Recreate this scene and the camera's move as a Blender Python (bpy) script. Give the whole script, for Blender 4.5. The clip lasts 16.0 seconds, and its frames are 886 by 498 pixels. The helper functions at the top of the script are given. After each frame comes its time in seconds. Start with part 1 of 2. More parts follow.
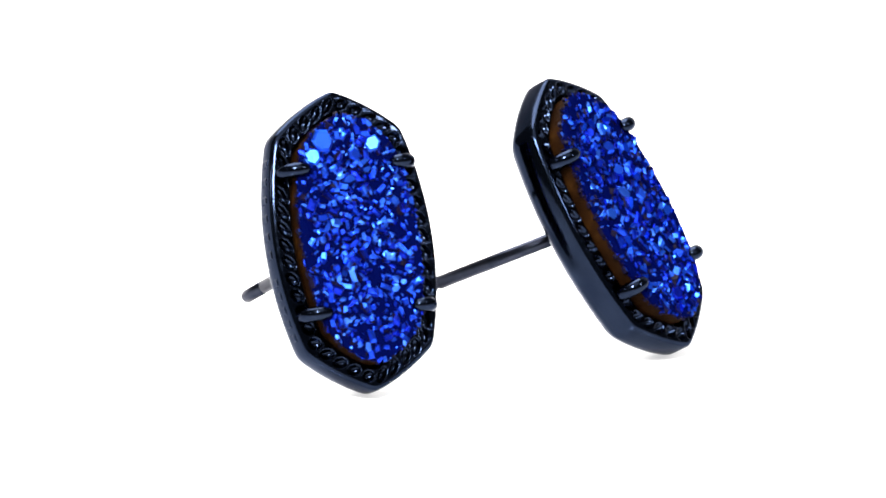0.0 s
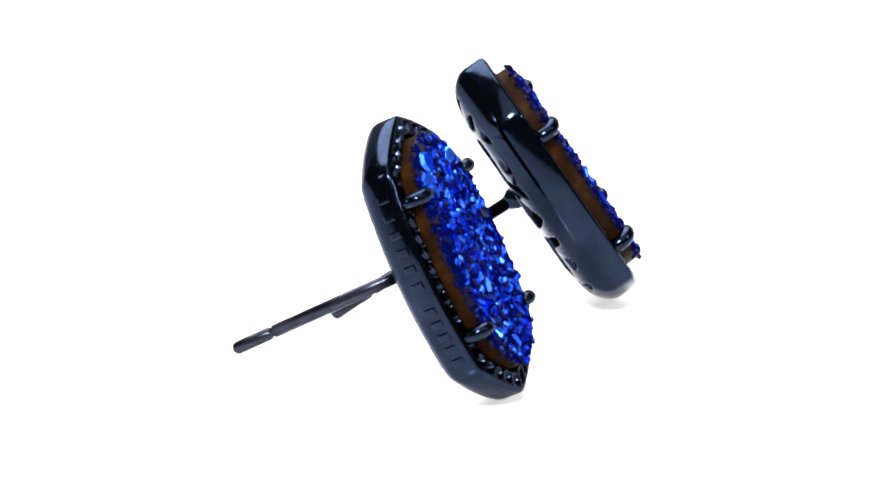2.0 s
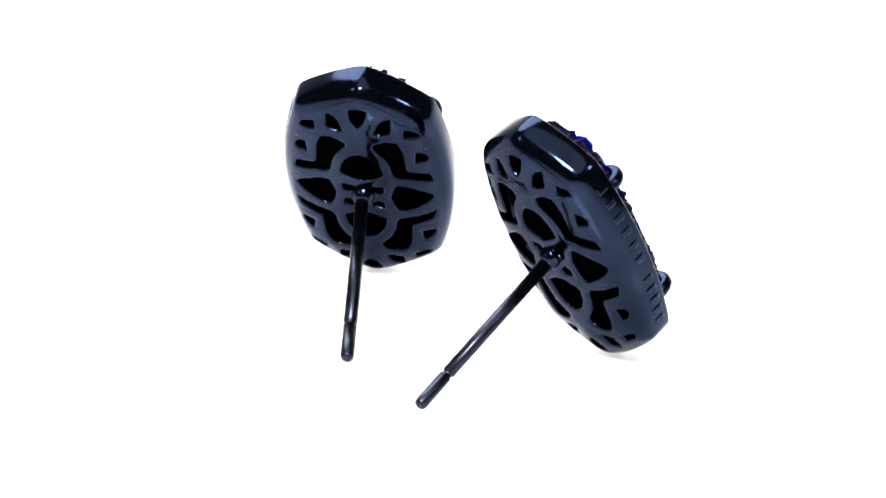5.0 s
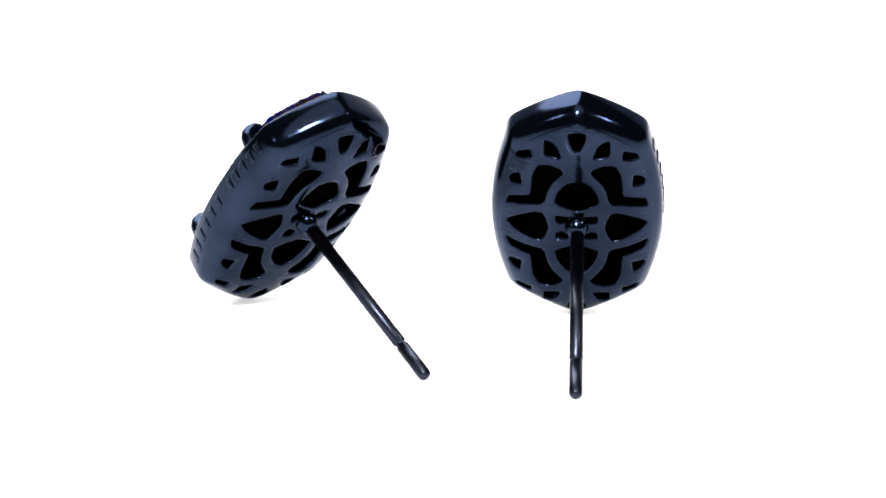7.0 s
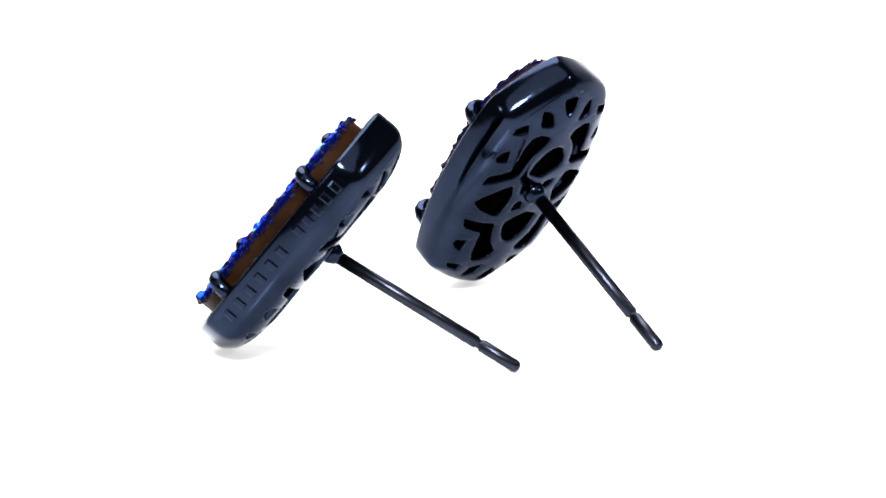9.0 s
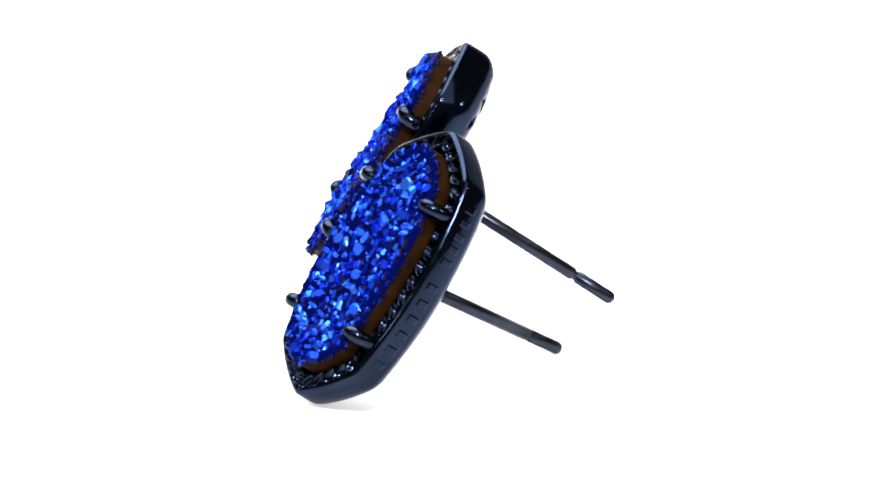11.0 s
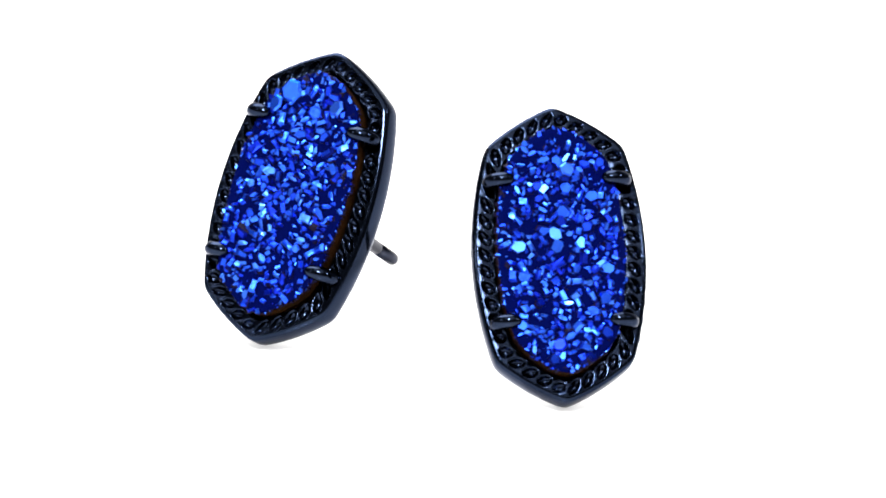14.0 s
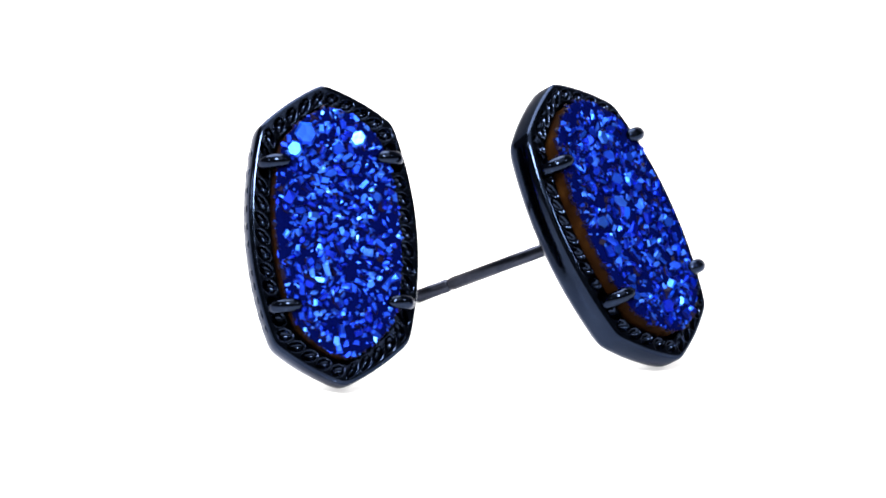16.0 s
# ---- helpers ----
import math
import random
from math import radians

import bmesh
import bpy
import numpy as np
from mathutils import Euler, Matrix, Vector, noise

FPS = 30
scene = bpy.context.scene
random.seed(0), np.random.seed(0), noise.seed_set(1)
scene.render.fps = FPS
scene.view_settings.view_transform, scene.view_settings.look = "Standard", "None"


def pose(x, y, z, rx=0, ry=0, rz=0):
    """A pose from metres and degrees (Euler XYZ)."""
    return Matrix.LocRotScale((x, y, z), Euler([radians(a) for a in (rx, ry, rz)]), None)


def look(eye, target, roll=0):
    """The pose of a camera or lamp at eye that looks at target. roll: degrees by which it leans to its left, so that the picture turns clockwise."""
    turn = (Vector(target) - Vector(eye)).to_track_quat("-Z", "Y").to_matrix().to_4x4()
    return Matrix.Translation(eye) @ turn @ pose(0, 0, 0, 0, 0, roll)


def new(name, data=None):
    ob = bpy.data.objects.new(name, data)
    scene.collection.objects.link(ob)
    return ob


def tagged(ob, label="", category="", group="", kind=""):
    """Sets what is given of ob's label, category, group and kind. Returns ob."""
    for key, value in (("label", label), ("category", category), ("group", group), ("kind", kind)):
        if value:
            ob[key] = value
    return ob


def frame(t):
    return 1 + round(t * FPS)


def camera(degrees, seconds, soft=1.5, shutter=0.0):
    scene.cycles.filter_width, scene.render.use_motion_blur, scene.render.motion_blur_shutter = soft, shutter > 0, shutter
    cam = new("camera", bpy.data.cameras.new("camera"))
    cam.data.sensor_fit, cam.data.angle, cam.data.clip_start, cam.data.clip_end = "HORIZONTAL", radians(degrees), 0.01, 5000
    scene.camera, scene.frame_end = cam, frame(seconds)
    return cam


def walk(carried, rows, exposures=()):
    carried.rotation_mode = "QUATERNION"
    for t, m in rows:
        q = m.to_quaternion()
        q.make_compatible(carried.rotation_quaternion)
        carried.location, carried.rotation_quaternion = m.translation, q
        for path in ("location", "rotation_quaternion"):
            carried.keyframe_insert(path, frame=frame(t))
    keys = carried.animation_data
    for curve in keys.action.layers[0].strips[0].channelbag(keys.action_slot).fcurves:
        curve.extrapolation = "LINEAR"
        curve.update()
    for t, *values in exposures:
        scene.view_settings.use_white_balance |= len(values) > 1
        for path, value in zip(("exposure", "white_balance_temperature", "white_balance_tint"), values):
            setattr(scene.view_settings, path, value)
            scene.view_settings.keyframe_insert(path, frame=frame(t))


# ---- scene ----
import functools

MM = 0.001
# the camera stands almost still, a long lens looking down at a small turning table
cam = camera(3.26922, 16.0, soft=1.9, shutter=0.4)
EYE = Vector((0.0, -0.775074, 0.276511))
PITCH, YAW, ROLL = -19.29264, -0.00311, 2.3261
AIM = EYE + Vector((math.sin(radians(YAW)) * math.cos(radians(PITCH)), math.cos(radians(YAW)) * math.cos(radians(PITCH)), math.sin(radians(PITCH))))
# a slight sway of the tripod: seconds, sideways and upwards in millimetres
SWAY = ((0, -0.08, 0.06), (0.5, -0.09, 0.07), (1, -0.05, 0.07), (1.5, -0.01, 0.11), (2, -0.05, -0.03), (2.5, -0.08, -0.04), (3, 0.07, 0.04), (3.5, 0.12, -0.00), (4, 0.10, -0.01), (6.5, 0.06, -0.03), (7, 0.09, 0.03), (7.5, 0.19, 0.04), (8, -0.00, -0.07), (8.5, -0.16, -0.21), (9, -0.18, -0.18), (11.5, 0.07, 0.19), (12, 0.01, 0.19), (12.5, -0.09, 0.08), (13, -0.05, 0.04), (13.5, 0.11, -0.06), (14, 0.10, -0.09), (14.5, 0.04, -0.13), (15, 0.03, -0.13), (15.5, 0.10, -0.01), (16, 0.04, 0.08))
walk(cam, [(t, look(EYE + Vector((dx, 0, dz)) * MM, AIM + Vector((dx, 0, dz)) * MM, ROLL)) for t, dx, dz in SWAY])

# ---- light: a white table with an added glow, a dim studio with small bright lamps ----
world = bpy.data.worlds.new("studio")
scene.world = world
world.use_nodes = True
bg = world.node_tree.nodes["Background"]
bg.inputs["Color"].default_value = (1.0, 0.97, 0.95, 1)
bg.inputs["Strength"].default_value = 0.17


def softbox(name, eye, size, watts, color=(1, 0.98, 0.95)):
    data = bpy.data.lights.new(name, "AREA")
    data.shape, data.size, data.energy, data.color = "DISK", size, watts, color
    ob = new(name, data)
    ob.matrix_world = look(eye, (0, 0, 0.007))
    return ob


softbox("overhead_softbox", (0.05, -0.50, 1.15), 1.3, 8.0)
softbox("key_lamp", (-0.085, -0.695, 0.749), 0.20, 24.0)
softbox("side_lamp", (0.66, -0.25, 0.55), 0.09, 1.8)
softbox("left_lamp", (-0.62, -0.35, 0.42), 0.10, 0.7)
softbox("back_lamp", (-0.25, 0.50, 0.80), 0.95, 32.0)

# ---- materials ----


def material(name, color, rough, metal=0.0, spec=0.5):
    mat = bpy.data.materials.new(name)
    mat.use_nodes = True
    b = mat.node_tree.nodes["Principled BSDF"]
    b.inputs["Base Color"].default_value = (*color, 1)
    b.inputs["Roughness"].default_value = rough
    b.inputs["Metallic"].default_value = metal
    b.inputs["Specular IOR Level"].default_value = spec
    return mat, mat.node_tree, b


def noise_node(tree, scale, detail=4.0):
    tc = tree.nodes.new("ShaderNodeTexCoord")
    n = tree.nodes.new("ShaderNodeTexNoise")
    n.inputs["Scale"].default_value, n.inputs["Detail"].default_value = scale, detail
    tree.links.new(tc.outputs["Object"], n.inputs["Vector"])
    return n


def ramp(tree, source, stops):
    r = tree.nodes.new("ShaderNodeValToRGB")
    el = r.color_ramp.elements
    while len(el) < len(stops):
        el.new(0.5)
    for e, (p, c) in zip(el, stops):
        e.position, e.color = p, (*c, 1)
    tree.links.new(source, r.inputs["Fac"])
    return r


def bump(tree, b, source, strength, distance):
    n = tree.nodes.new("ShaderNodeBump")
    n.inputs["Strength"].default_value, n.inputs["Distance"].default_value = strength, distance
    tree.links.new(source, n.inputs["Height"])
    tree.links.new(n.outputs["Normal"], b.inputs["Normal"])


# dark navy gunmetal plating
METAL, tr, b = material("navy_gunmetal", (0.022, 0.032, 0.055), 0.16, 1.0)
b.inputs["Specular Tint"].default_value = (0.60, 0.61, 0.65, 1)
n1, n2 = noise_node(tr, 420), noise_node(tr, 2600)
r = ramp(tr, n1.outputs["Fac"], [(0.3, (0.0074, 0.0112, 0.0230)), (0.7, (0.0125, 0.0182, 0.0345))])
tr.links.new(r.outputs["Color"], b.inputs["Base Color"])
r = ramp(tr, n2.outputs["Fac"], [(0.3, (0.07, 0.07, 0.07)), (0.75, (0.16, 0.16, 0.16))])
tr.links.new(r.outputs["Color"], b.inputs["Roughness"])
bump(tr, b, n1.outputs["Fac"], 0.25, 0.00006)

# the post's bare, slightly greyer gunmetal
STEEL, tr, b = material("grey_gunmetal", (0.020, 0.023, 0.035), 0.28, 1.0)
b.inputs["Specular Tint"].default_value = (0.6, 0.6, 0.62, 1)
n1 = noise_node(tr, 1500)
r = ramp(tr, n1.outputs["Fac"], [(0.3, (0.016, 0.019, 0.030)), (0.7, (0.026, 0.029, 0.042))])
tr.links.new(r.outputs["Color"], b.inputs["Base Color"])
bump(tr, b, n1.outputs["Fac"], 0.3, 0.00004)

# brown agate below the coating
AGATE, tr, b = material("brown_agate", (0.05, 0.02, 0.006), 0.55, 0.0, 0.03)
n1 = noise_node(tr, 700, 6)
r = ramp(tr, n1.outputs["Fac"], [(0.25, (0.0038, 0.0013, 0.0005)), (0.6, (0.0136, 0.0050, 0.0011)), (0.85, (0.0350, 0.0146, 0.0030))])
tr.links.new(r.outputs["Color"], b.inputs["Base Color"])
bump(tr, b, n1.outputs["Fac"], 0.4, 0.0001)


def druzy_material(name, random_socket):
    mat, tr, b = material(name, (0.01, 0.08, 0.8), 0.35, 1.0)
    info = tr.nodes.new("ShaderNodeNewGeometry" if random_socket == "Random Per Island" else "ShaderNodeObjectInfo")
    r = ramp(tr, info.outputs[random_socket], [(0.0, (0.005, 0.014, 0.33)), (0.35, (0.010, 0.046, 0.58)), (0.75, (0.022, 0.100, 0.75)), (1.0, (0.046, 0.165, 0.86))])
    tr.links.new(r.outputs["Color"], b.inputs["Base Color"])
    b.inputs["Specular Tint"].default_value = (0.16, 0.07, 0.12, 1)
    n = noise_node(tr, 5200, 3)
    g = ramp(tr, n.outputs["Fac"], [(0.35, (0.30, 0.30, 0.30)), (0.65, (0.44, 0.44, 0.44))])
    tr.links.new(g.outputs["Color"], b.inputs["Roughness"])
    bump(tr, b, n.outputs["Fac"], 0.25, 0.00003)
    return mat


DRUZY = druzy_material("blue_coated_druzy", "Random Per Island")
CRYSTAL = druzy_material("blue_coated_crystal", "Random")

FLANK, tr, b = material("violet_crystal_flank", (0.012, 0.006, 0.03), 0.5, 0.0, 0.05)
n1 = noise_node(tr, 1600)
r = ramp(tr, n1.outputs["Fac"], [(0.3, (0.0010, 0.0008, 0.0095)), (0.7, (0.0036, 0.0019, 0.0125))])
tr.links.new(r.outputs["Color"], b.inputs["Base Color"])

# coated facets turned from the light, their shade put into a darker blue
SHADED, tr, b = material("shaded_blue_facet", (0.002, 0.012, 0.16), 0.42, 1.0)
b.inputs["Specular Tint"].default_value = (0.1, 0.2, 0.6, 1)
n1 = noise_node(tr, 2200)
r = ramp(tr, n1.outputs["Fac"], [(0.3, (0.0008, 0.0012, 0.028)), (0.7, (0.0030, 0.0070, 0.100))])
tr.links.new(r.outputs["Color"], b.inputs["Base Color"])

BED, tr, b = material("dark_blue_bed", (0.0004, 0.0014, 0.030), 0.7, 0.0, 0.0)
n1 = noise_node(tr, 3000)
bump(tr, b, n1.outputs["Fac"], 0.8, 0.0001)

BLACK, tr, b = material("black_backing", (0.0008, 0.0008, 0.001), 0.9, 0.0, 0.0)

# white table and sweep; the added glow keeps them white and lifts contact shadows
TABLE, tr, b = material("white_glow_table", (0.7, 0.7, 0.7), 0.16, 0.0, 0.4)
n1 = noise_node(tr, 3.0)
r = ramp(tr, n1.outputs["Fac"], [(0.3, (0.69, 0.69, 0.685)), (0.7, (0.72, 0.72, 0.72))])
tr.links.new(r.outputs["Color"], b.inputs["Base Color"])
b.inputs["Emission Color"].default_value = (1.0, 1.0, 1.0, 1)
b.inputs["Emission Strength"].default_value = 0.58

# ---- helpers for building ----


def mesh_object(name, mesh, mat, parent=None, label="", smooth=True):
    if mat and not mesh.materials:
        mesh.materials.append(mat)
    ob = new(name, mesh)
    if parent:
        ob.parent = parent
    if smooth:
        mesh.polygons.foreach_set("use_smooth", [True] * len(mesh.polygons))
    return tagged(ob, label)


def mesh_from(name, verts, faces):
    mesh = bpy.data.meshes.new(name)
    mesh.from_pydata([tuple(float(c) * MM for c in v) for v in verts], [], faces)
    bm = bmesh.new()
    bm.from_mesh(mesh)
    bmesh.ops.recalc_face_normals(bm, faces=bm.faces)
    bm.to_mesh(mesh)
    bm.free()
    mesh.update()
    return mesh


HX, HY = 4.58, 8.08          # half width and half height of the earring
SX, SY = 3.66, 5.86          # its shoulder corners


@functools.cache
def outline(count, rounding=10):
    """Elongated six-cornered outline with bowed sides, evenly spaced."""
    quarter = []
    for i in range(60):
        u = i / 60
        bulge = 0.19 * 4 * u * (1 - u)
        quarter.append((SX * u + 0.5 * bulge, HY + (SY - HY) * u + 0.87 * bulge))
    for i in range(121):
        y = SY - SY * i / 120
        quarter.append((SX + (HX - SX) * (1 - (y / SY) ** 2), y))
    q = np.array(quarter)
    half = np.vstack([q, (q * (1, -1))[::-1][1:]])
    ring = np.vstack([half, (half * (-1, 1))[::-1][1:-1]])
    closed = np.vstack([ring, ring[:1]])
    length = np.concatenate([[0], np.cumsum(np.linalg.norm(np.diff(closed, axis=0), axis=1))])
    s = np.linspace(0, length[-1], count, endpoint=False)
    pts = np.stack([np.interp(s, length, closed[:, 0]), np.interp(s, length, closed[:, 1])], 1)
    for _ in range(max(1, round(rounding * (count / 352) ** 2))):
        pts = 0.5 * pts + 0.25 * (np.roll(pts, 1, 0) + np.roll(pts, -1, 0))
    return pts


def inset(pts, d):
    return pts * (1 - d / HX, 1 - d / HY)


def loft(name, pts, profile, close=False, caps=False):
    """Rings of the outline, each inset by d at the height z, joined by faces."""
    n = len(pts)
    verts = np.vstack([np.column_stack([inset(pts, d), np.full(n, z)]) for d, z in profile])
    faces = []
    rows = len(profile)
    for k in range(rows if close else rows - 1):
        a, c = k * n, (k + 1) % rows * n
        faces += [(a + i, a + (i + 1) % n, c + (i + 1) % n, c + i) for i in range(n)]
    if caps:
        faces += [tuple(range(n)), tuple(range((rows - 1) * n, rows * n))]
    return mesh_from(name, verts, faces)


def tube(name, path, radii, sides=14):
    """A round rod along a path, with closed and rounded ends."""
    p = [Vector(q) for q in path]
    verts, faces = [], []
    ref = Vector((0.13, 0.98, 0.11))
    for i, q in enumerate(p):
        t = (p[min(i + 1, len(p) - 1)] - p[max(i - 1, 0)]).normalized()
        u = t.cross(ref).normalized()
        w = t.cross(u)
        verts += [q + radii[i] * (math.cos(a) * u + math.sin(a) * w) for a in (2 * math.pi * k / sides for k in range(sides))]
    for i in range(len(p) - 1):
        for k in range(sides):
            m = (k + 1) % sides
            faces.append((i * sides + k, i * sides + m, (i + 1) * sides + m, (i + 1) * sides + k))
    faces += [tuple(range(sides)), tuple(range((len(p) - 1) * sides, len(p) * sides))]
    return mesh_from(name, verts, faces)


# ---- the earring's parts ----
BACK_D = (0.0, 0.03, 0.12, 0.30, 0.52, 0.72, 0.92, 1.2, 1.6, 2.2, 3.0, 4.7)
BACK_Z = (-1.10, -1.38, -1.60, -1.85, -2.07, -2.22, -2.32, -2.44, -2.56, -2.68, -2.78, -2.85)


def edge_distance(x, y):
    """How far each point lies inside the outline, in millimetres."""
    ring = outline(352)
    angles = np.arctan2(ring[:, 1], ring[:, 0])
    order = np.argsort(angles)
    angles, reach = angles[order], np.linalg.norm(ring[order], axis=1)
    low, high = np.zeros(len(x)), np.full(len(x), HX * 0.999)
    for _ in range(24):
        d = 0.5 * (low + high)
        u, v = x / (1 - d / HX), y / (1 - d / HY)
        within = np.hypot(u, v) < np.interp(np.arctan2(v, u), angles, reach, period=2 * math.pi)
        low, high = np.where(within, d, low), np.where(within, high, d)
    return low


def bezel_mesh():
    pts = outline(352)
    profile = [(1.14, -1.70), (1.13, -0.10), (1.10, 0.0), (1.04, 0.0), (1.02, -0.36), (0.34, -0.36), (0.33, 0.02), (0.29, 0.06), (0.23, 0.055), (0.13, 0.01), (0.04, -0.06),
               (0.0, -0.15), (0.00, -1.10), (0.03, -1.38), (0.12, -1.60), (0.30, -1.85), (0.52, -2.07), (0.62, -2.14), (0.64, -1.83)]
    return loft("bezel", pts, profile, close=True)


PITS = 42


def border_mesh():
    """Twisted-rope border: slanted oval pits between thin ridges."""
    along, across = PITS * 20, 16
    pts = outline(along)
    verts, faces = [], []
    for j in range(across + 1):
        v = j / across
        ring = inset(pts, 0.26 + (1.07 - 0.26) * v)
        for i in range(along):
            ph = (i / 20 + 0.50 * (v - 0.5)) % 1.0
            p = (abs(ph - 0.5) / 0.40) ** 2 + ((v - 0.49) / 0.44) ** 2
            z = 0.065 - 0.31 * max(0.0, 1 - p) ** 0.5 + 0.025 * math.sin(math.pi * v) * min(1.0, p)
            verts.append((ring[i][0], ring[i][1], z))
    for j in range(across):
        for i in range(along):
            m = (i + 1) % along
            faces.append((j * along + i, j * along + m, (j + 1) * along + m, (j + 1) * along + i))
    return mesh_from("rope_border", verts, faces)


def smooth_loop(corners, steps=6, cut=0.3):
    """A closed loop with rounded corners."""
    out = []
    n = len(corners)
    for i in range(n):
        a, c, e = Vector(corners[i - 1]), Vector(corners[i]), Vector(corners[(i + 1) % n])
        p, q = c.lerp(a, cut), c.lerp(e, cut)
        for k in range(steps):
            t = k / (steps - 1)
            out.append((1 - t) ** 2 * p + 2 * t * (1 - t) * c + t * t * q)
    return out


# openings of the back plate, one of each; they are mirrored
LOOP = [(-1.18, 1.85), (-0.50, 1.50), (0.0, 1.32), (0.50, 1.50), (1.18, 1.85), (1.02, 2.70), (0.60, 3.42), (0.0, 3.70), (-0.60, 3.42), (-1.02, 2.70)]
EYE_HOLE = [(1.47, 0.0), (1.60, 0.58), (1.84, 1.15), (2.30, 1.10), (2.80, 0.84), (3.40, 0.45), (3.78, 0.0), (3.40, -0.45), (2.80, -0.84), (2.30, -1.10), (1.84, -1.15), (1.60, -0.58)]
QUARTER = [(2.05, 4.74), (1.50, 4.86), (0.85, 4.62), (0.70, 4.28), (0.98, 3.85), (1.32, 3.40), (1.54, 2.80), (1.68, 2.00), (1.90, 1.76), (2.60, 1.62), (3.45, 1.38), (3.80, 1.28), (3.62, 1.98), (2.90, 2.26), (2.46, 2.42), (2.40, 3.10), (2.32, 4.05)]
PETAL = [(-0.52, 6.92), (0.0, 7.06), (0.52, 6.92), (0.46, 6.50), (0.28, 6.05), (0.0, 5.80), (-0.28, 6.05), (-0.46, 6.50)]
SIDE_PETAL = [(1.76, 6.36), (1.36, 6.32), (1.06, 6.08), (0.80, 5.36), (1.14, 5.30), (1.76, 5.43)]
UPPER_CHIP = [(3.30, 4.96), (3.16, 5.34), (2.44, 5.66), (2.36, 5.12), (2.90, 4.96)]
LOWER_CHIP = [(3.40, 3.70), (3.00, 3.92), (2.90, 3.02), (3.58, 2.98), (3.62, 3.36)]
BOSS_GAP = [(1.14, 0.98), (0.38, 0.88), (0.46, 0.50), (0.82, 0.25), (1.10, 0.45)]
HOLES = (("y", 0.30, LOOP), ("x", 0.30, EYE_HOLE), ("xy", 0.25, QUARTER), ("y", 0.30, PETAL), ("xy", 0.22, SIDE_PETAL), ("xy", 0.22, UPPER_CHIP), ("xy", 0.22, LOWER_CHIP), ("xy", 0.25, BOSS_GAP))


def plate_mesh():
    """Pierced back plate: one outline with all its openings, rounded edges."""
    curve = bpy.data.curves.new("back_plate", "CURVE")
    curve.dimensions, curve.fill_mode = "2D", "BOTH"
    curve.extrude, curve.bevel_depth, curve.bevel_resolution = 0.13 * MM, 0.13 * MM, 3

    def spline(pts):
        s = curve.splines.new("POLY")
        s.points.add(len(pts) - 1)
        s.use_cyclic_u = True
        for p, q in zip(s.points, pts):
            p.co = (q[0] * MM, q[1] * MM, 0, 1)

    spline(inset(outline(176), 0.55))
    for mirror, cut, corners in HOLES:
        loop = smooth_loop(corners, 5, cut)
        turn = [(loop[(k + 1) % len(loop)] - loop[k - 1]).normalized() for k in range(len(loop))]
        area = sum(loop[k - 1].x * loop[k].y - loop[k].x * loop[k - 1].y for k in range(len(loop)))
        side = 0.10 if area > 0 else -0.10
        loop = [p + side * Vector((d.y, -d.x)) for p, d in zip(loop, turn)]
        for fx in ((1, -1) if "x" in mirror else (1,)):
            for fy in ((1, -1) if "y" in mirror else (1,)):
                spline([(fx * p[0], fy * p[1]) for p in loop])
    ob = bpy.data.objects.new("plate_curve", curve)
    scene.collection.objects.link(ob)
    dg = bpy.context.evaluated_depsgraph_get()
    mesh = bpy.data.meshes.new_from_object(ob.evaluated_get(dg))
    bpy.data.objects.remove(ob)
    bpy.data.curves.remove(curve)
    bm = bmesh.new()
    bm.from_mesh(mesh)
    bmesh.ops.remove_doubles(bm, verts=bm.verts, dist=1e-6)
    for _ in range(4):
        bmesh.ops.triangulate(bm, faces=bm.faces)
        long = [e for e in bm.edges if e.calc_length() > 0.55 * MM]
        bmesh.ops.subdivide_edges(bm, edges=long, cuts=1)
    bmesh.ops.triangulate(bm, faces=bm.faces)
    for e in bm.edges:
        e.smooth = len(e.link_faces) == 2 and e.calc_face_angle() < radians(50)
    bm.verts.ensure_lookup_table()
    xy = np.array([(v.co.x / MM, v.co.y / MM) for v in bm.verts])
    back = np.interp(edge_distance(xy[:, 0], xy[:, 1]), BACK_D, BACK_Z)
    for v, z in zip(bm.verts, back):
        v.co.z += (z + 0.25) * MM
    bm.to_mesh(mesh)
    bm.free()
    return mesh


def post_mesh(foot, tip):
    z = [-2.65, -11.72, -11.78, -11.96, -12.02, -14.08, -14.22, -14.31, -14.36]
    r = [0.36, 0.36, 0.27, 0.27, 0.36, 0.36, 0.31, 0.21, 0.09]
    lean = [(v + 2.65) / -11.5 for v in z]
    return tube("post", [(foot[0] + (tip[0] - foot[0]) * k, foot[1] + (tip[1] - foot[1]) * k, v) for v, k in zip(z, lean)], r, 20)


def boss_mesh():
    z, r = [-2.68, -2.98, -3.18, -3.38], [0.66, 0.62, 0.50, 0.40]
    return tube("boss", [(0, 0.2, v) for v in z], r, 20)


def prong_mesh(sx, y):
    path, radii = [], []
    key = [(3.50, -0.25, 0.34), (3.55, 0.25, 0.33), (3.52, 0.58, 0.32), (3.38, 0.84, 0.32), (3.12, 1.00, 0.32), (2.86, 1.05, 0.31), (2.62, 1.03, 0.28), (2.44, 0.98, 0.22), (2.34, 0.94, 0.11)]
    for x, z, r in key:
        path.append((sx * x, y, z))
        radii.append(1.25 * r)
    return tube("prong", path, radii, 12)


STONE = 1.10


def stone_outline(count=176):
    return outline(count, 120)


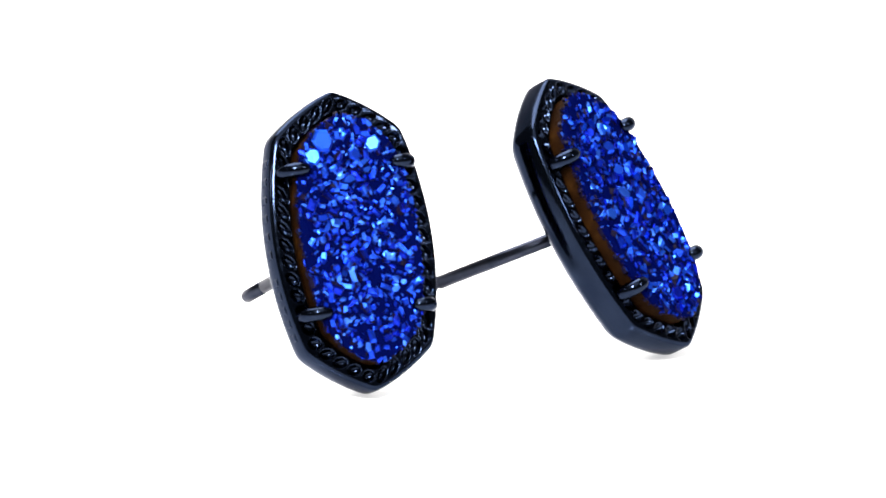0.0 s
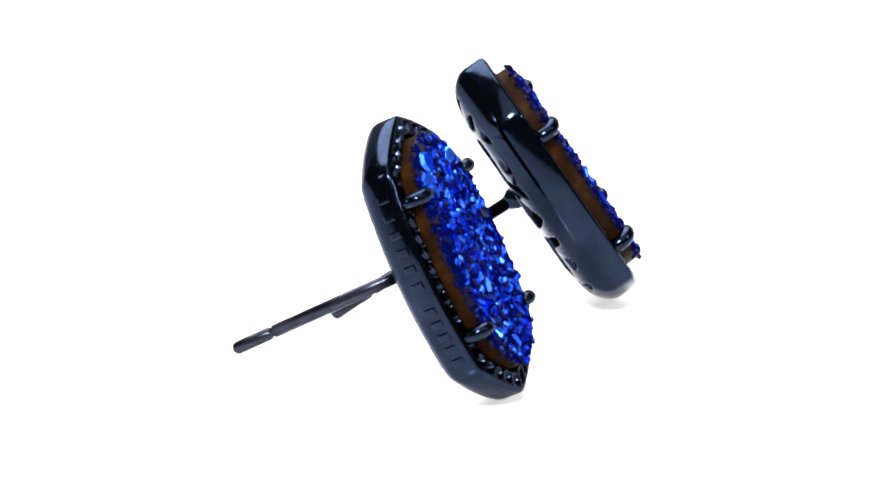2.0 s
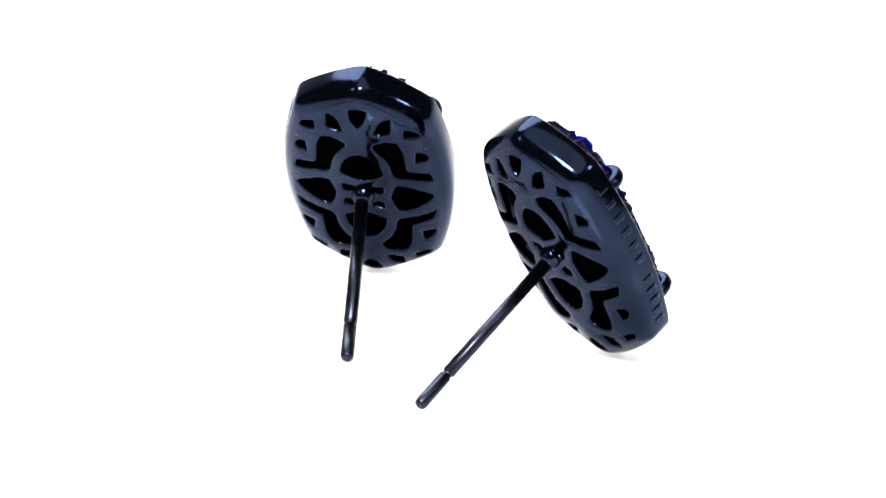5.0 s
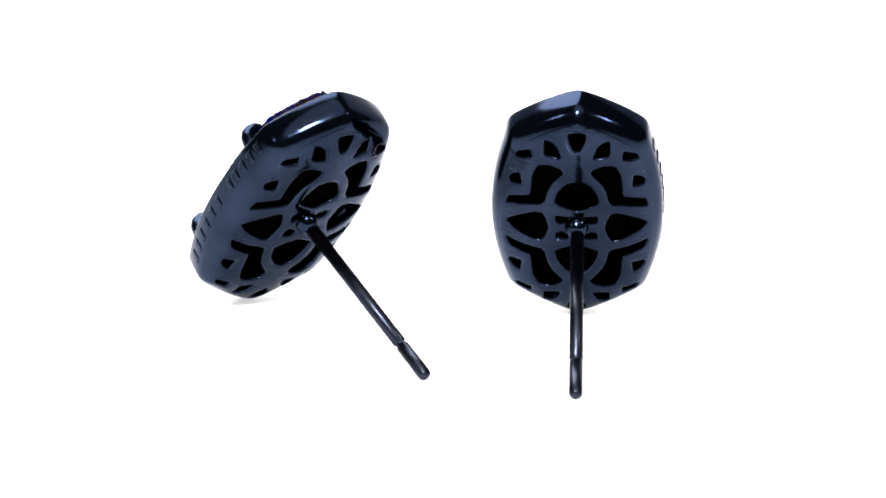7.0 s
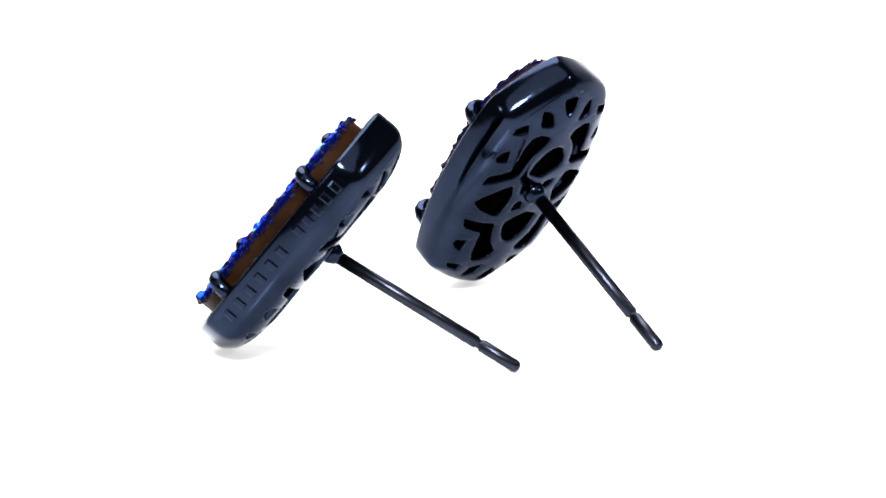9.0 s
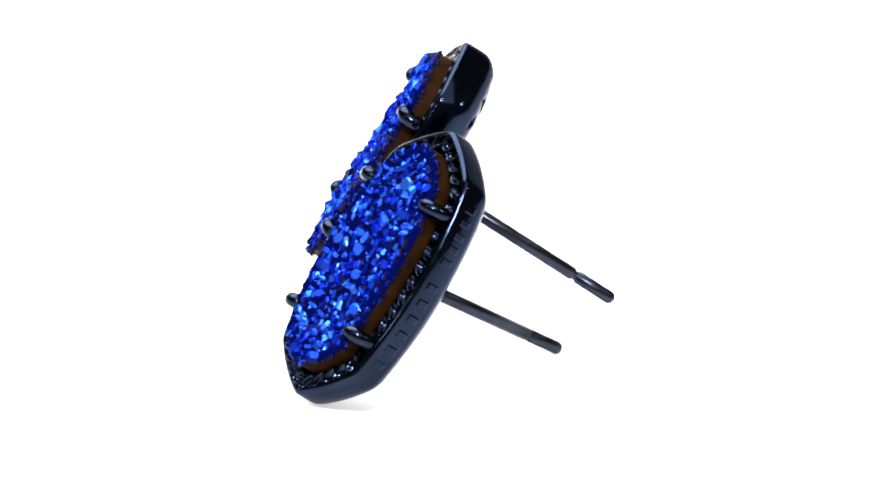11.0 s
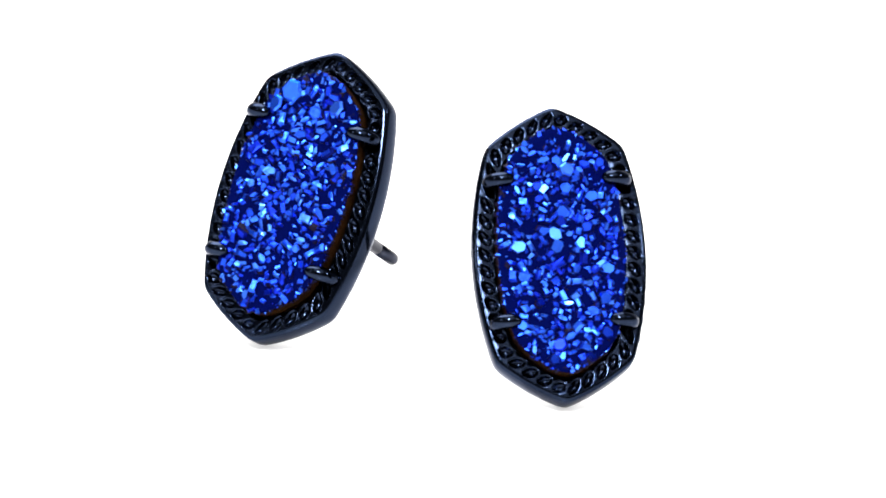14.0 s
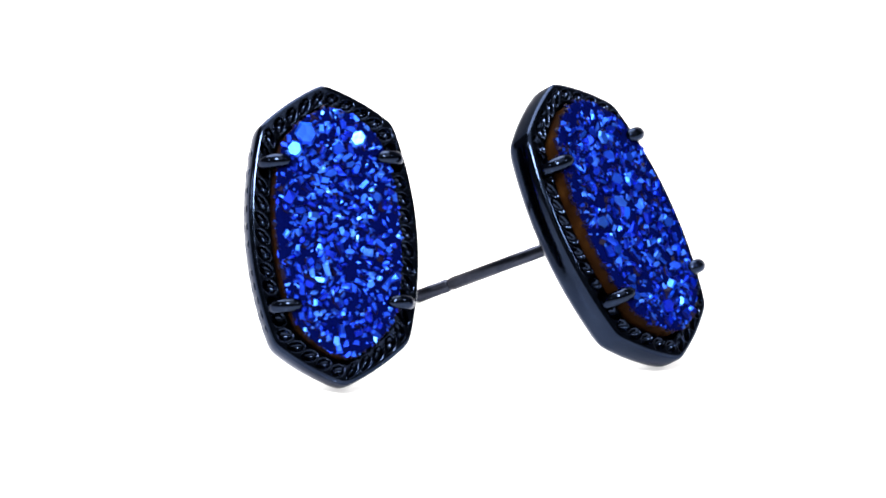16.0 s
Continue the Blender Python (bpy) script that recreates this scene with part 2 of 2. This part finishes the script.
def stone_mesh():
    pts = stone_outline()
    return loft("stone", pts, [(STONE + 0.11, -0.95), (STONE + 0.11, 0.10), (STONE + 0.12, 0.62), (STONE + 0.15, 0.82), (STONE + 0.26, 0.92)], caps=True)


def crystal_shape(rng, r, h):
    """A stubby crystal end: a many-sided flat top, a steep bevel and flanks; corners and faces, flanks last."""
    sides = rng.choice((4, 4, 5, 6, 6))
    a0 = rng.uniform(0, 6.28)
    squash = rng.choice((0.38, 0.44, 0.52, 0.60, 0.70, 0.85)) * rng.uniform(0.92, 1.08)
    angles = [a0 + 6.2832 * (k + rng.uniform(-0.22, 0.22)) / sides for k in range(sides)]
    if sides == 4:
        a0, squash = rng.uniform(0.38, 0.72), 1.0
        angles = [a + rng.uniform(-0.1, 0.1) for a in (a0, math.pi - a0, math.pi + a0, 2 * math.pi - a0)]
    ring = [(r * math.cos(a) * rng.uniform(0.9, 1.08), r * squash * math.sin(a) * rng.uniform(0.9, 1.08)) for a in angles]
    slope, ang = rng.uniform(0.0, 0.22), rng.uniform(0, 6.28)
    k0 = rng.uniform(0.52, 0.80)
    drop = r * rng.uniform(0.20, 0.46)
    off = (rng.uniform(-0.08, 0.08) * r, rng.uniform(-0.08, 0.08) * r * squash)
    verts = [(1.06 * x, 1.06 * y, -h) for x, y in ring]
    verts += [(x, y, -drop) for x, y in ring]
    verts += [(k0 * x + off[0], k0 * y + off[1], slope * k0 * (x * math.cos(ang) + y * math.sin(ang))) for x, y in ring]
    faces = [(sides + k, sides + (k + 1) % sides, 2 * sides + (k + 1) % sides, 2 * sides + k) for k in range(sides)]
    if rng.random() < 0.18:
        i = rng.randrange(sides)
        top = [2 * sides + (i + k) % sides for k in range(sides)]
        verts.append((0.15 * verts[top[0]][0], 0.15 * verts[top[0]][1], 0.10 * r))
        faces += [(top[k], top[(k + 1) % sides], 3 * sides) for k in range(sides)]
    else:
        faces.append(tuple(range(2 * sides, 3 * sides)))
    coated = len(faces)
    faces += [(k, (k + 1) % sides, sides + (k + 1) % sides, sides + k) for k in range(sides)]
    return verts, faces, coated


def inside(x, y, d):
    """True where the point lies within the stone's outline inset by d."""
    ring = inset(stone_outline(), d)
    angles = np.arctan2(ring[:, 1], ring[:, 0])
    order = np.argsort(angles)
    reach = np.interp(math.atan2(y, x), angles[order], np.linalg.norm(ring[order], axis=1), period=2 * math.pi)
    return math.hypot(x, y) < reach


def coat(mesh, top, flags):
    """Coated tops, facets painted in shade, darker flanks and bare rim on one mesh."""
    for mat in (top, SHADED, FLANK):
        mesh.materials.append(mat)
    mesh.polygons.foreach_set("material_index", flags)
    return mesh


CREST = 1.08                 # height of the crust's upper facets


@functools.cache
def scatter(seed):
    """Crystals of all sizes, the large ones first, the small ones filling the gaps: place and radius."""
    rng = random.Random(seed)
    cell, grid, out = 0.6, {}, []
    for r, tries in ((0.48, 16), (0.40, 130), (0.31, 800), (0.25, 2600), (0.19, 6000), (0.14, 9000)):
        for _ in range(tries):
            x, y, q = rng.uniform(-3.6, 3.6), rng.uniform(-7.0, 7.0), r * rng.uniform(0.88, 1.15)
            if not inside(x, y, STONE + (0.13 if r < 0.28 else 0.34 if r < 0.35 else 0.60)):
                continue
            i, j = int(x // cell), int(y // cell)
            near = [g for di in range(-2, 3) for dj in range(-2, 3) for g in grid.get((i + di, j + dj), ())]
            if all(math.hypot(x - u, y - v) > 0.45 * (q + w) for u, v, w in near):
                grid.setdefault((i, j), []).append((x, y, q))
                out.append((x, y, q))
    return out


def druzy_mesh(seed):
    rng = random.Random(seed)
    verts, faces, flags = [], [], []

    def grain(x, y, z, r, tilt, edge=False):
        v, f, coated = crystal_shape(rng, r, 0.20 if edge else 0.45)
        k = len(verts)
        verts.extend(tuple(tilt @ Vector(q) + Vector((x, y, z))) for q in v)
        faces.extend(tuple(k + c for c in g) for g in f)
        sides = len(f) - coated
        # near the rim the sides that look outwards are bare
        outward = Vector((x / HX ** 2, y / HY ** 2, 0)).normalized()
        bare = not inside(x, y, STONE + 0.70)
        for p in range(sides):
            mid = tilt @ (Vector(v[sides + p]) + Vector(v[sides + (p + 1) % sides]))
            # of the other bevels some, at random, take the blue with painted shade
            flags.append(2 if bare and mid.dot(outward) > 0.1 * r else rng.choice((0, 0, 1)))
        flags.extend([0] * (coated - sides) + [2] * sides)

    for x, y, r in scatter(seed):
        if r > 0.34:
            continue
        z = CREST - 0.04 + rng.uniform(-0.20, 0.09) - 0.10 * max(0.0, 0.22 - r) / 0.1
        lean, edge = Matrix(), False
        if not inside(x, y, STONE + 0.48):
            z, edge = z - 0.09, True
            lean = Matrix.Rotation(0.06, 3, Vector((-y / HY, x / HX, 0)).normalized())
        spread = 0.18 if edge else 0.32
        tilt = Euler((rng.gauss(0, spread), rng.gauss(0, spread), rng.uniform(0, 6.28))).to_matrix()
        grain(x, y, z, r, lean.to_3x3() @ tilt, edge)
    crest = len(flags)
    # the dull rim, where the crust turns down over the edge
    rim = inset(stone_outline(), STONE + 0.16)
    for p, q in zip(rim, np.roll(rim, -1, 0)):
        side = Vector((q[1] - p[1], p[0] - q[0], 0)).normalized()
        side = side if side.x * p[0] + side.y * p[1] > 0 else -side
        tilt = Matrix.Rotation(rng.uniform(0.8, 1.3), 3, Vector((0, 0, 1)).cross(side))
        grain(p[0] - 0.06 * side.x, p[1] - 0.06 * side.y, 0.82 + rng.uniform(-0.08, 0.06), rng.uniform(0.13, 0.20), tilt @ Euler((0, 0, rng.uniform(0, 6.28))).to_matrix())
    flags[crest:] = [2] * (len(flags) - crest)
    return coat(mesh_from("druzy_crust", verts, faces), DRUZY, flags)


def large_crystals(parent, seed, big):
    """The crystals that can be told apart, each one an object."""
    rng = random.Random(seed + 50)
    shapes = []
    for _ in range(16):
        v, f, coated = crystal_shape(rng, 0.40, 0.45)
        sides = len(f) - coated
        # most bevels get the darker blue that stands for shade
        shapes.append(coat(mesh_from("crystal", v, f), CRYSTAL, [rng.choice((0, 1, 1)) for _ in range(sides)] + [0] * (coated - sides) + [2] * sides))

    def crystal(x, y, z, s, spread):
        ob = mesh_object("crystal", rng.choice(shapes), CRYSTAL, parent, smooth=False)
        ob.matrix_basis = Matrix.LocRotScale(Vector((x, y, z)) * MM, Euler((rng.gauss(0, spread), rng.gauss(0, spread), rng.uniform(0, 6.28))), (s, s, s))

    # blocks that stand out of the crust: bevelled hexagons
    ring = [(0.36 * math.cos(a), 0.33 * math.sin(a)) for a in (0.3 + 1.0472 * k for k in range(6))]
    v = [(1.1 * x, 1.1 * y, -0.5) for x, y in ring] + [(1.08 * x, 1.08 * y, -0.10) for x, y in ring] + [(0.84 * x, 0.84 * y, 0.0) for x, y in ring]
    f = [(j + k, j + (k + 1) % 6, j + 6 + (k + 1) % 6, j + 6 + k) for j in (6, 0) for k in range(6)]
    block = coat(mesh_from("crystal", v, f[:6] + [tuple(range(12, 18))] + f[6:]), CRYSTAL, [0] * 7 + [1] * 6)
    for x, y, s in big:
        ob = mesh_object("crystal", block, CRYSTAL, parent, smooth=False)
        ob.matrix_basis = Matrix.LocRotScale(Vector((x, y, CREST + 0.12 * s)) * MM, Euler((rng.gauss(0.10, 0.12), rng.gauss(-0.10, 0.12), rng.uniform(0, 6.28))), (s, s, s))
    for x, y, r in scatter(seed):
        if r > 0.34:
            crystal(x, y, CREST + rng.uniform(0.0, 0.07), r / 0.40, 0.24)


def side_marks(parent, side):
    """Raised marks along one long side, two runs of plain bars in place of letters."""
    bar = mesh_from("mark", [(side * x, sy * w, sz * h) for x, w, h in ((-0.06, 0.24, 0.37), (0.02, 0.21, 0.34), (0.055, 0.14, 0.27)) for sy in (-1, 1) for sz in (-1, 1)],
                    [(0, 1, 3, 2), (8, 9, 11, 10)] + [(j + p, j + q, j + 4 + q, j + 4 + p) for j in (0, 4) for p, q in ((0, 1), (2, 3), (0, 2), (1, 3))])
    for along in [4.55 - 0.97 * k for k in range(6)] + [-1.80 - 0.75 * k for k in range(5)]:
        y = -side * along
        x = SX + (HX - SX) * (1 - (y / SY) ** 2)
        turn = math.atan2(-2 * (HX - SX) * y / SY ** 2, 1)
        ob = mesh_object("mark", bar, METAL, parent, "raised bar in the plating", smooth=False)
        ob.matrix_basis = Matrix.LocRotScale(Vector((side * x, y, -0.78)) * MM, Euler((0, 0, -side * turn)), None)


SETTING = Vector((0, 0.03, 0.03)) * MM     # the setting on its post


def earring(seed, mark_side, tip, big, label):
    base = tagged(new("stud_earring"), label, "earring", "pair of stud earrings")
    body = mesh_object("bezel", bezel_mesh(), METAL, base, "dark navy gunmetal setting")
    side_marks(body, mark_side)
    mesh_object("rope_border", border_mesh(), METAL, base, "twisted rope edge of slanted oval pits")
    mesh_object("back_plate", plate_mesh(), METAL, base, "pierced filigree back plate")
    mesh_object("post", post_mesh((0.05 * mark_side, 0.2), tip), STEEL, base, "straight ear post with a groove near its tip")
    mesh_object("boss", boss_mesh(), METAL, base)
    for sx in (-1, 1):
        for y in (3.85, -3.85):
            mesh_object("prong", prong_mesh(sx, y), METAL, base)
    stone = mesh_object("stone", stone_mesh(), AGATE, base, "brown agate slice with sparkling blue druzy top")
    tagged(mesh_object("druzy_crust", druzy_mesh(seed), DRUZY, stone, "sparkling metallic blue crystal crust", smooth=False), kind="stuff")
    mesh_object("crust_bed", loft("crust_bed", stone_outline(), [(STONE + 0.16, 0.68), (STONE + 0.105, 0.76), (STONE + 0.12, 0.88), (STONE + 0.22, 0.95), (STONE + 0.45, 0.98)], caps=True), BED, stone, "dull dark blue ground between the crystals", smooth=False)
    large_crystals(stone, seed, big)
    mesh_object("backing", loft("backing", outline(88), [(1.10, -1.30), (1.10, -0.97)], caps=True), BLACK, base, "matt black backing behind the stone")
    for ob in base.children:
        if not ob.name.startswith("post"):
            ob.location += SETTING
    return base


# ---- the place ----


def ground_sheet():
    """A white sheet that reaches far out and sweeps up behind."""
    prof = [(-3.0, 0.0), (-0.5, 0.0), (0.5, 0.0), (1.6, 0.0)] + [(1.6 + 0.6 * math.sin(a), 0.6 - 0.6 * math.cos(a)) for a in (k * math.pi / 24 for k in range(1, 13))] + [(2.2, 2.4)]
    verts = [(x / MM, y / MM, z / MM) for y, z in prof for x in (-3.0, 3.0)]
    faces = [(2 * k, 2 * k + 1, 2 * k + 3, 2 * k + 2) for k in range(len(prof) - 1)]
    return tagged(mesh_object("ground", mesh_from("ground", verts, faces), TABLE), "seamless plain white table and backdrop sweep with an added glow", "light table", kind="structure")


ground_sheet()
ring_a = earring(3, -1, (-0.27, -0.18), ((-1.42, 5.25, 1.75), (-2.15, 4.45, 1.25), (1.35, 4.9, 1.25), (0.3, 4.4, 1.1)), "navy gunmetal stud earring with blue druzy, propped on its post")
ring_b = earring(11, 1, (-1.35, 1.29), ((0.5, 4.3, 1.1), (-0.4, -5.2, 1.1)), "matching gunmetal blue druzy stud earring, marks on other side")

# ---- what moves: both earrings ride the turning table ----
RATE = 21.9385


def stand(az, lean, twist, x, y, z):
    """Pose at the start: the face's bearing and lean in degrees, place in millimetres."""
    a, e = radians(az), radians(lean)
    h, up = Vector((math.cos(a), math.sin(a), 0)), Vector((0, 0, 1))
    zz, yy = math.cos(e) * h + math.sin(e) * up, math.cos(e) * up - math.sin(e) * h
    m = Matrix((yy.cross(zz), yy, zz)).transposed().to_4x4()
    return Matrix.Translation(Vector((x, y, z)) * MM) @ m @ pose(0, 0, 0, 0, 0, twist)


START_A = stand(-423.866, 29.658, -1.695, -4.8187, -6.2180, 7.6697)
START_B = stand(-390.326, 34.846, 1.156, 9.1164, 0.8627, 7.4073)


# the table's slightly uneven turning: seconds, degrees
UNEVEN = ((0, 0.12), (0.5, 0.03), (1, 0.04), (1.5, -0.08), (2, -0.14), (2.5, -0.09), (3, -0.23), (3.5, -0.02), (4, -0.16), (6.5, 0.27), (7, 0.08), (7.5, 0.18), (8, 0.13), (8.5, 0.03), (9, -0.18), (11.5, 0.30), (12, 0.19), (12.5, 0.10), (13, 0.06), (13.5, -0.08), (14, -0.01), (14.5, -0.03), (15, -0.18), (15.5, -0.29), (16, -0.04))


def turned(t):
    ts, more = zip(*UNEVEN)
    return pose(0, 0, 0, 0, 0, RATE * t + np.interp(t, ts, more))


def motions():
    for ob, start in ((ring_a, START_A), (ring_b, START_B)):
        walk(ob, [(0.5 * k, turned(0.5 * k) @ start) for k in range(33)])


motions()
